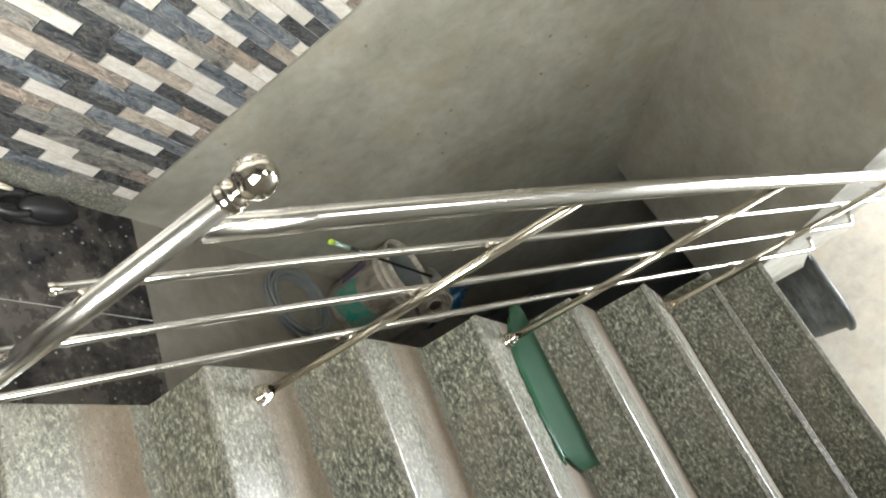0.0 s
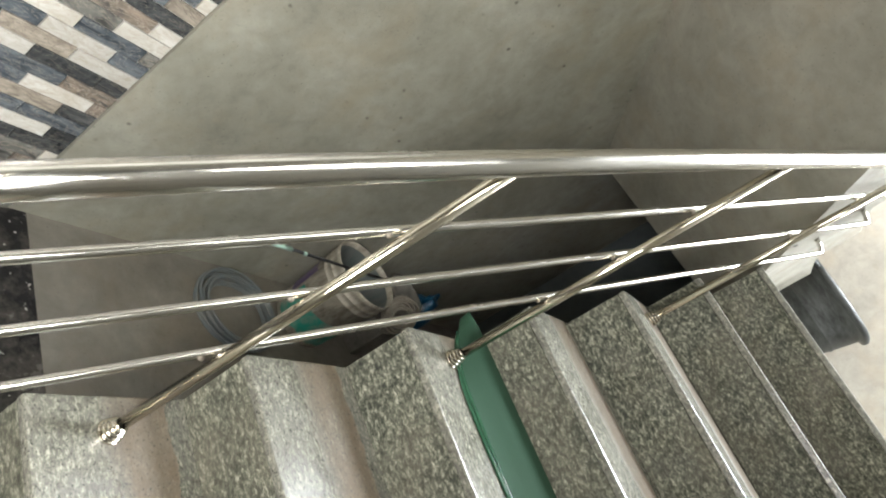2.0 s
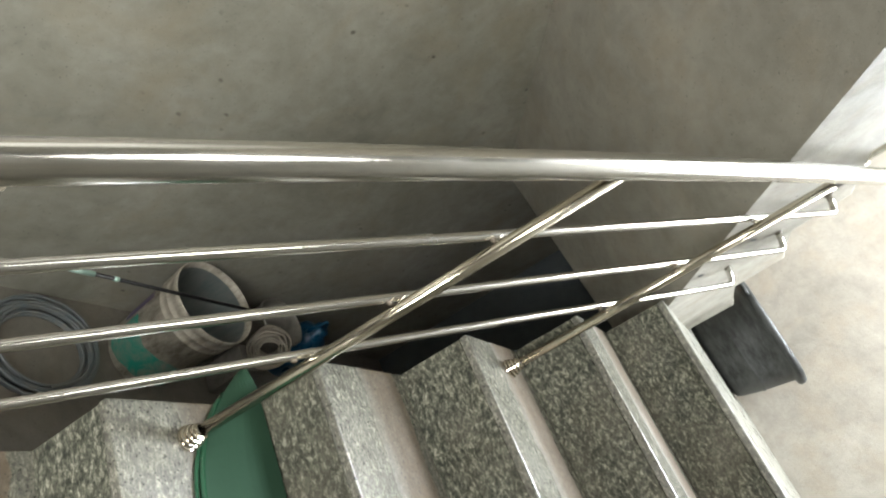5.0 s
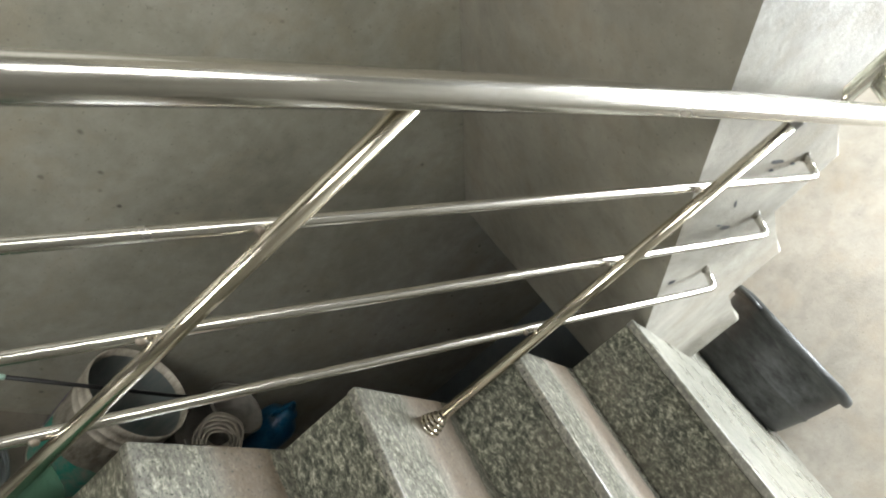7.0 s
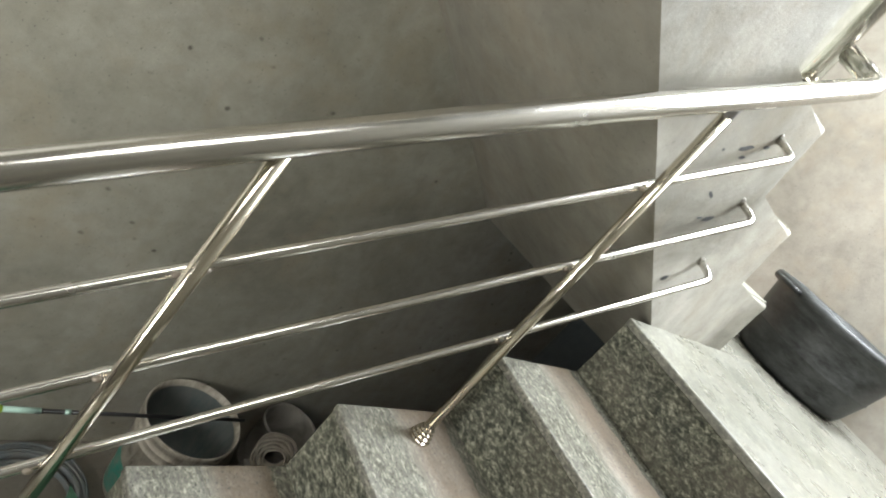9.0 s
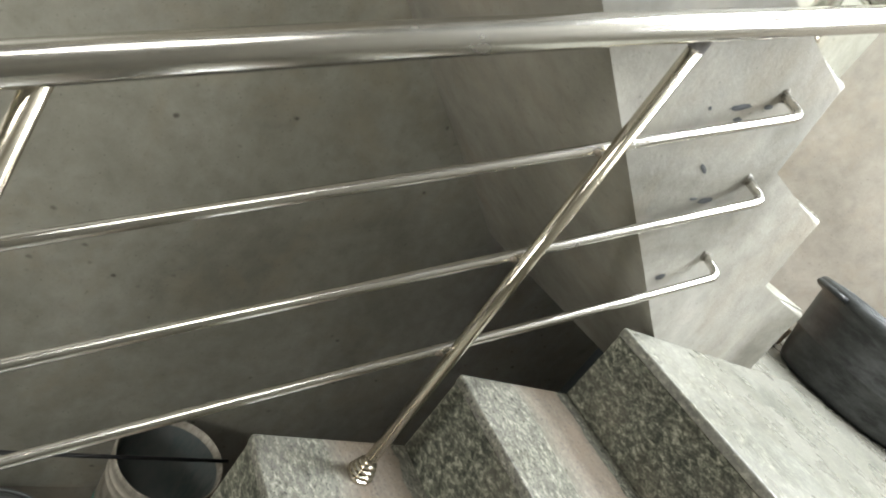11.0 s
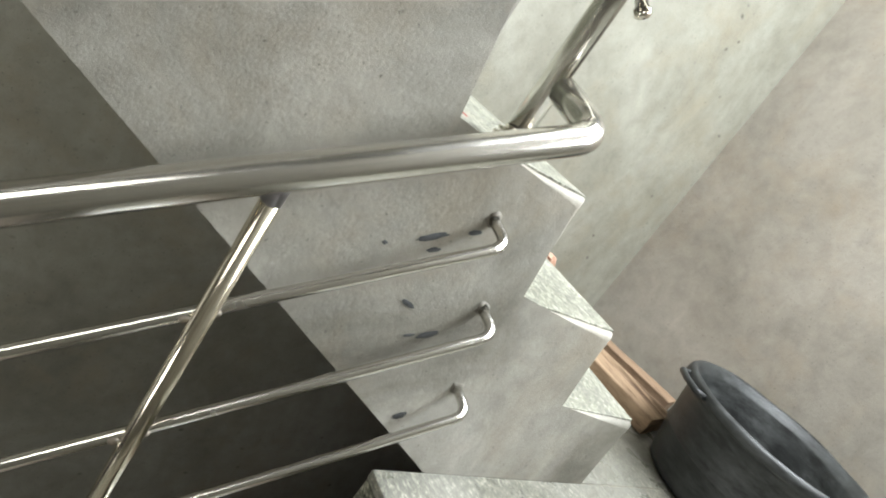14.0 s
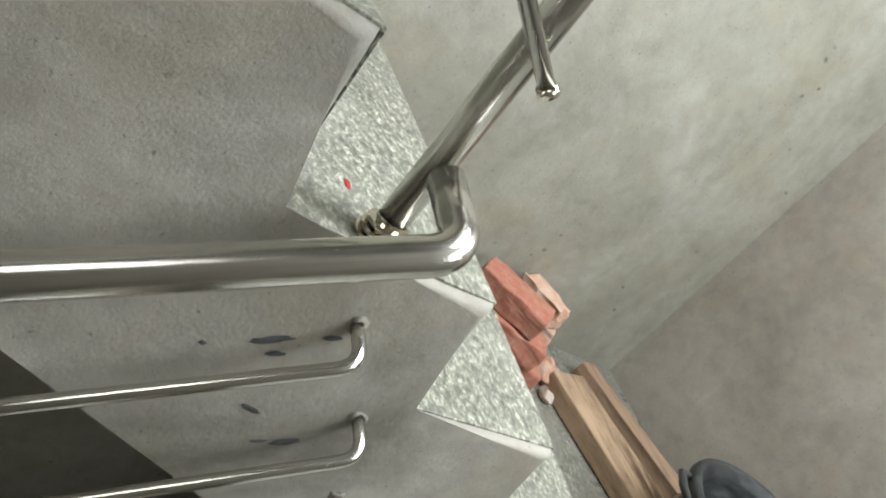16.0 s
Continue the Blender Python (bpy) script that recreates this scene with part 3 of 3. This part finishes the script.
one_brick((-0.705, 2.435, LAND + 0.183), 48, 3, BRICK, "orange red clay brick on top of the heap", (0.225, 0.11, 0.072), 0.005, 5)
one_brick((-0.765, 2.585, LAND + 0.182), 28, 0, BRICK_PALE, "broken brick with a pale mortar crust", (0.15, 0.10, 0.07), 0.013, 6)
for i, (x, y, r) in enumerate(((-0.66, 2.69, 0.035), (-0.60, 2.72, 0.028), (-0.70, 2.745, 0.03), (-0.57, 2.66, 0.022), (-0.64, 2.755, 0.018))):
    bm = bmesh.new()
    bmesh.ops.create_icosphere(bm, subdivisions=3, radius=r, matrix=Matrix.Translation((x, y, LAND + r * 0.7)) @ Matrix.Diagonal((1.2, 1, 0.75, 1)))
    rough_up(bm, r * 0.45, 1 / r)
    for v in bm.verts:
        v.co.z = max(v.co.z, LAND)
    tagged(part("rubble", bm, RUBBLE if i % 2 else BRICK_PALE), "crumbled lump of mortar and brick", "rubble", "rubble by the bricks")


def plank(at, rz, size, rx, ry, material, label):
    bm = bmesh.new()
    box(bm, [-s / 2 for s in size], [s / 2 for s in size], 0.004)
    bmesh.ops.subdivide_edges(bm, edges=[e for e in bm.edges if e.calc_length() > 0.03], cuts=5, use_grid_fill=True)
    for v in bm.verts:
        v.co += noise.noise_vector(Vector((v.co.x * 5, v.co.y * 30, v.co.z * 30))) * 0.004
    moved(bm, pose(*at, rx, ry, rz))
    tagged(part("wood_plank", bm, material), label, "plank", "planks on the landing")


plank((-0.425, 2.80, LAND + 0.034), 12, (0.45, 0.155, 0.06), 0, 0, WOOD, "short rough sawn wooden beam lying on the landing")
plank((-0.53, 2.985, LAND + 0.031), 17, (0.46, 0.075, 0.055), 0, 0, WOOD_DARK, "dark old wooden batten lying beside the beam")

# ---- things below the stairs ----


def board_front(x):
    """Curved front edge of the green board."""
    u = min(1.0, max(0.0, (x + 0.06) / 0.24))
    return 0.856 - 0.135 * (1 - (1 - u) ** 2) - 0.05 * max(0.0, x - 0.18)


def green_board():
    bm = bmesh.new()
    cols = []
    for i in range(25):
        x = -0.06 + 0.505 * i / 24
        front, back = board_front(x), 0.8655 - (0.0 if i > 2 else 0.008 * (2 - i))
        if i > 21:
            front += (back - front) * ((i - 21) / 3) ** 1.5 * 0.55
        col = []
        for k in range(9):
            u = k / 8
            y = front + (back - front) * u
            z = 3 * R + 0.0075 + 0.030 * u + 0.010 * math.sin(math.pi * u) * min(1, (back - front) / 0.1)
            col.append((bm.verts.new((x, y, z + 0.003)), bm.verts.new((x, y, z))))
        cols.append(col)
    for c0, c1 in zip(cols, cols[1:]):
        for k in range(8):
            for side in (0, 1):
                bm.faces.new((c0[k][side], c1[k][side], c1[k + 1][side], c0[k + 1][side]))
        for k in (0, 8):
            bm.faces.new((c0[k][0], c1[k][0], c1[k][1], c0[k][1]))
    for c in (cols[0], cols[-1]):
        for k in range(8):
            bm.faces.new((c[k][0], c[k + 1][0], c[k + 1][1], c[k][1]))
    board = tagged(part("green_board", bm, GREEN, smooth=False), "curved dark green plastic board lying on a stair tread", "board")
    for off, r, lift in ((0.0, 0.0052, 0.0055), (-0.013, 0.0034, 0.0038)):
        bm = bmesh.new()
        xs_ = [-0.02 + 0.44 * i / 24 for i in range(25)]
        tube(bm, [(x, board_front(x) + off * math.sin(math.pi * i / 24) - 0.002, 3 * R + lift) for i, x in enumerate(xs_)], [0.002] + [r] * 22 + [r * 0.8, 0.002], 10)
        part("lip", bm, GREEN_LIP, board, "shiny folded lip", True)


green_board()


def pail(at):
    th = empty("paint_pail", at, "dirty cream paint pail with teal print, on the floor", "pail")
    bm = bmesh.new()
    prof = [(0, 0.0), (0.128, 0.0), (0.132, 0.006), (0.152, 0.285), (0.155, 0.287), (0.155, 0.293), (0.1535, 0.295), (0.1545, 0.318), (0.158, 0.320), (0.158, 0.326), (0.156, 0.328), (0.157, 0.352), (0.162, 0.355), (0.162, 0.374), (0.160, 0.378), (0.157, 0.377), (0.153, 0.35)]
    lathe(bm, prof, at, 56)
    part("body", bm, PAIL, th, smooth=True)
    bm = bmesh.new()
    lathe(bm, [(0.1515, 0.352), (0.146, 0.28), (0.126, 0.02), (0, 0.018)], at, 56)
    part("inside", bm, PAIL_IN, th, "dirty grey inside", True)
    for mat_, z0, z1, a0, a1, nm in ((TEAL, 0.03, 0.165, -1.9, 0.7, "teal_print"), (PURPLE, 0.10, 0.25, -2.9, -2.0, "purple_print")):
        bm = bmesh.new()
        rows = []
        for z in np.linspace(z0, z1, 5):
            row = []
            for i in range(25):
                a = a0 + (a1 - a0) * i / 24
                wob = 0.02 * noise.noise(Vector((a * 3, z * 9, 1)))
                zz = z + wob
                r = 0.132 + (zz - 0.006) * 0.0717 + 0.0012
                row.append(bm.verts.new((at[0] + r * math.cos(a), at[1] + r * math.sin(a), at[2] + zz)))
            rows.append(row)
        for r0, r1 in zip(rows, rows[1:]):
            for i in range(24):
                bm.faces.new((r0[i], r0[i + 1], r1[i + 1], r1[i]))
        part(nm, bm, mat_, th, smooth=True)


pail((-0.676, 1.487, FLOOR))
bm = bmesh.new()
a, b = Vector((-0.672, 0.914, 0.012)), Vector((-0.66, 1.655, 0.035))
th = empty("broom_stick", a, "black stick with a pale and lime grip lying across the pail", "stick")
tube(bm, [a.lerp(b, 0.16), b], 0.006, 12)
part("shaft", bm, BLACK, th, smooth=True)
bm = bmesh.new()
tube(bm, [a.lerp(b, 0.035), a.lerp(b, 0.165)], 0.0085, 12)
part("grip", bm, STICK_PALE, th, "pale green plastic grip", True)
bm = bmesh.new()
tube(bm, [a, a.lerp(b, 0.012), a.lerp(b, 0.04)], [0.008, 0.0125, 0.010], 12)
part("tip", bm, STICK_GREEN, th, "lime yellow end", True)
bm = bmesh.new()
tube(bm, [a.lerp(b, 0.245), a.lerp(b, 0.265)], 0.0075, 12)
part("band", bm, STICK_PALE, th, "pale band", True)

# coil of hose
th = empty("hose_coil", (-0.62, 1.10, FLOOR), "loose coil of dusty grey blue hose on the floor", "hose")
random.seed(3)
for i in range(12):
    bm = bmesh.new()
    r, h = 0.166 - 0.011 * (i % 4) + random.uniform(-0.008, 0.008), 0.0055 + 0.011 * (i // 4)
    ox, oy = random.uniform(-0.012, 0.012), random.uniform(-0.012, 0.012)
    tube(bm, [(-0.648 + ox + r * math.cos(a), 1.112 + oy + r * 1.08 * math.sin(a), FLOOR + h + 0.002 * math.sin(2 * a + i)) for a in [2 * math.pi * k / 40 for k in range(41)]], 0.0052, 8)
    part("loop", bm, HOSE, th, smooth=True)

# small can with a coil of tape, and a blue can
th = empty("open_can", (-0.725, 1.93, FLOOR), "grey open tin can with a dented rim, on the floor", "can")
bm = bmesh.new()
lathe(bm, [(0, 0), (0.098, 0), (0.1, 0.004), (0.103, 0.08), (0.106, 0.083), (0.106, 0.089), (0.104, 0.092), (0.107, 0.283), (0.113, 0.286), (0.113, 0.298), (0.107, 0.30), (0.104, 0.288), (0.098, 0.03), (0, 0.02)], (-0.725, 1.93, FLOOR), 40)
rough_up(bm, 0.006, 9)
part("body", bm, CAN, th, smooth=True)
th = empty("hose_roll", (-0.60, 1.83, FLOOR + 0.19), "beige roll of flat hose leaning on the can", "hose")
tilt = Matrix.Translation((-0.598, 1.825, FLOOR + 0.279)) @ Matrix.Rotation(radians(-38), 4, "Z") @ Matrix.Rotation(radians(-20), 4, "Y")
for i in range(5):
    bm = bmesh.new()
    rr, half = 0.036 + 0.0115 * i, 0.027 - 0.002 * i
    rings = []
    for k in range(40):
        a = 2 * math.pi * k / 40
        r = rr * (1 + 0.05 * math.sin(2 * a + i) + 0.03 * math.sin(5 * a + 2 * i))
        rings.append([bm.verts.new(tilt @ Vector((x, q * math.cos(a), q * math.sin(a)))) for x, q in ((-half, r), (-half * 0.5, r + 0.004), (half * 0.5, r + 0.004), (half, r), (half * 0.5, r - 0.003), (-half * 0.5, r - 0.003))])
    for k in range(40):
        p, q = rings[k], rings[(k + 1) % 40]
        for e in range(6):
            bm.faces.new((p[e], q[e], q[(e + 1) % 6], p[(e + 1) % 6]))
    part("loop", bm, ROPE, th, smooth=True)
tagged(part("cement_block", boxes(((-0.655, 1.765, FLOOR), (-0.545, 1.885, FLOOR + 0.193), 0.006)), CAN), "small grey cement block under the hose roll", "block")
th = empty("blue_can", (-0.735, 2.20, FLOOR), "dark blue plastic can standing by the wall", "can")
bm = bmesh.new()
lathe(bm, [(0, 0), (0.075, 0), (0.08, 0.006), (0.08, 0.22), (0.07, 0.25), (0.035, 0.275), (0.035, 0.30), (0, 0.30)], (-0.735, 2.20, FLOOR), 32)
part("body", bm, BLUE, th, smooth=True)
bm = bmesh.new()
tube(bm, bend((-0.735, 2.14, FLOOR + 0.255), (-0.735, 2.17, FLOOR + 0.36), (-0.735, 2.25, FLOOR + 0.26), 0.03), 0.007, 10)
part("handle", bm, BLUE, th, smooth=True)

# shoe and cable on the black floor
th = empty("black_shoe", (-0.76, 0.05, FLOOR + 0.002), "scuffed black rubber shoe on the floor by the tiled wall", "shoe")
m = pose(-0.765, 0.045, FLOOR + 0.002, 0, 0, 100)
bm = bmesh.new()
lathe(bm, [(0, 0), (0.05, 0), (0.052, 0.004), (0.052, 0.02), (0, 0.02)], (0, 0, 0), 32, (2.5, 0.85))
part("sole", moved(bm, m), BLACK, th, smooth=True)
bm = bmesh.new()
bmesh.ops.create_uvsphere(bm, u_segments=28, v_segments=14, radius=1.0, matrix=Matrix.Translation((0.035, 0, 0.02)) @ Matrix.Diagonal((0.088, 0.043, 0.042, 1)))
for v in bm.verts:
    v.co.z = max(v.co.z, 0.019)
part("upper", moved(bm, m), BLACK, th, smooth=True)
bm = bmesh.new()
tube(bm, [Vector((-0.06 + 0.055 * math.cos(a), 0.036 * math.sin(a), 0.035 + 0.012 * math.cos(a))) for a in [math.pi * (0.35 + 1.3 * k / 16) for k in range(17)]], 0.011, 10)
part("heel", moved(bm, m), BLACK, th, smooth=True)
bm = bmesh.new()
tube(bm, [(-0.80 + 0.035 * math.cos(a), -0.085 + 0.055 * math.sin(a), FLOOR + 0.011 + 0.03 * (1 + math.cos(a))) for a in [2 * math.pi * k / 30 for k in range(27)]], 0.005, 8)
tagged(part("cable_loop", bm, CABLE, smooth=True), "loop of cream cable on the floor", "cable")

# ---- paint and mortar marks on the stair side ----
random.seed(5)


def smear(y, z, ly, lz, tilt, material, nm="smear", parent=upper, x=0.0012):
    bm = bmesh.new()
    ring, n = [], 22
    for i in range(n):
        a = 2 * math.pi * i / n
        k = 1 + 0.35 * noise.noise(Vector((3 * math.cos(a) + y * 40, 3 * math.sin(a), z * 30)))
        p = Vector((0, ly * k * math.cos(a), lz * k * math.sin(a)))
        ring.append(bm.verts.new(Matrix.Translation((x, y, z)) @ Matrix.Rotation(tilt, 4, "X") @ p))
    c = bm.verts.new((x + 0.0006, y, z))
    for i in range(n):
        bm.faces.new((ring[i], ring[(i + 1) % n], c))
    part(nm, bm, material, parent, "dark smudge on the plaster")


for y, z, ly, lz, tl in ((1.596, 1.569, 0.013, 0.004, -0.3), (1.565, 1.670, 0.022, 0.005, 0.55), (1.578, 1.654, 0.010, 0.004, 0.4), (1.659, 1.530, 0.018, 0.006, 0.5), (1.619, 1.696, 0.010, 0.004, 0.4), (1.63, 1.522, 0.009, 0.003, 0.4), (1.508, 1.641, 0.004, 0.003, 0), (1.713, 1.378, 0.012, 0.007, 0.4)):
    smear(y, z, ly, lz, tl, SMEAR)
bm = bmesh.new()
lathe(bm, [(0, 0.001), (0.0055, 0.0007), (0.007, 0)], (-0.117, 1.585, LAND + 3 * R + 0.0037), 14, (1.4, 0.6))
part("paint_spot", rough_up(bm, 0.001, 90), REDPAINT, upper, "red paint spot")

# ---- black granite floor and tiled wall ----
hall = setting("floor_hall", boxes(((-2.4, FRONT - 3.0, FLOOR - 0.12), (EAST + 0.15, BLACK_END - 0.001, FLOOR - 0.021))), CONCRETE, "bed of the black granite hall floor", "floor")
xs = [-2.4, -1.4, -0.462, EAST]
ys = [BLACK_END, -0.30, -0.95, -1.6, -2.25, -2.9, -3.3]
for i in range(3):
    for j in range(6):
        y1_ = ys[j] - (0.0 if j == 0 else 0.0012)
        bm = bmesh.new()
        box(bm, (xs[i] + 0.0012, ys[j + 1] + 0.0012, FLOOR - 0.02), (xs[i + 1] - 0.0012, y1_, FLOOR), 0.001)
        part("slab", bm, BLACK_GRANITE, hall)
for i in (1, 2):
    part("joint", boxes(((xs[i] - 0.0011, ys[-1] + 0.002, FLOOR - 0.0205), (xs[i] + 0.0011, BLACK_END - 0.001, FLOOR - 0.0012))), GROUT, hall, "pale joint")
for j in range(1, 6):
    for i in range(3):
        part("joint", boxes(((xs[i] + 0.0013, ys[j] - 0.0011, FLOOR - 0.0205), (xs[i + 1] - 0.0013, ys[j] + 0.0011, FLOOR - 0.0012))), GROUT, hall, "pale joint")
tw = setting("wall_tiled", boxes(((-1.05, FRONT, FLOOR - 0.1), (TILE_X - 0.006, TILE_END - 0.001, TOP))), GROUT, "wall clad in mosaic of white, slate and brown marble strips", "wall")
setting("skirting", boxes(((TILE_X - 0.006, FRONT, FLOOR), (TILE_X + 0.010, TILE_END - 0.002, FLOOR + 0.076), 0.002)), SKIRT, "grey granite skirting below the tiles", "skirting")
TW, TH, GAP = 0.164, 0.0418, 0.003
shared = {}


def tile_mesh(kind, w):
    key = (kind, round(w, 3))
    if key not in shared:
        bm = bmesh.new()
        box(bm, (-0.006, GAP / 2, GAP / 2), (0.0, w - GAP / 2, TH - GAP / 2))
        top = [e for e in bm.edges if all(v.co.x > -0.001 for v in e.verts)]
        bmesh.ops.bevel(bm, geom=top, offset=0.0009, segments=1, affect="EDGES")
        shared[key] = mesh_of("tile", bm, TILES[kind])
    return shared[key]


random.seed(11)
rest = bmesh.new()
z = FLOOR + 0.078
row = 0
DARKS = (1, 1, 1, 1, 2, 2, 2, 4, 4, 4, 5, 5, 1, 2, 4, 3)
while z < 1.75:
    w = TW * (0.42, 0.98, 0.55, 0.22, 0.80)[row % 5]
    yy = TILE_END - 0.003
    col = 0
    while yy > -1.25:
        yy -= w
        # the sheets set a pale strip at every third place, stepping along from course to course
        kind = 0 if (col + 2 * row + row // 5) % 3 == 0 and random.random() < 0.88 else random.choice(DARKS)
        if z < 1.06 and yy > -0.9:
            ob = new("tile", tile_mesh(kind, w))
            ob.parent = tw
            ob.location = (TILE_X + random.uniform(-0.0004, 0.0004), yy, z)
        else:
            box(rest, (TILE_X - 0.006, yy + GAP / 2, z + GAP / 2), (TILE_X, yy + w - GAP / 2, z + TH - GAP / 2))
            rest.faces.ensure_lookup_table()
            for f in rest.faces[-6:]:
                f.material_index = kind
        w = TW
        col += 1
    z += TH
    row += 1
ob = part("tiles", rest, TILES, tw)
ob["kind"] = "stuff"
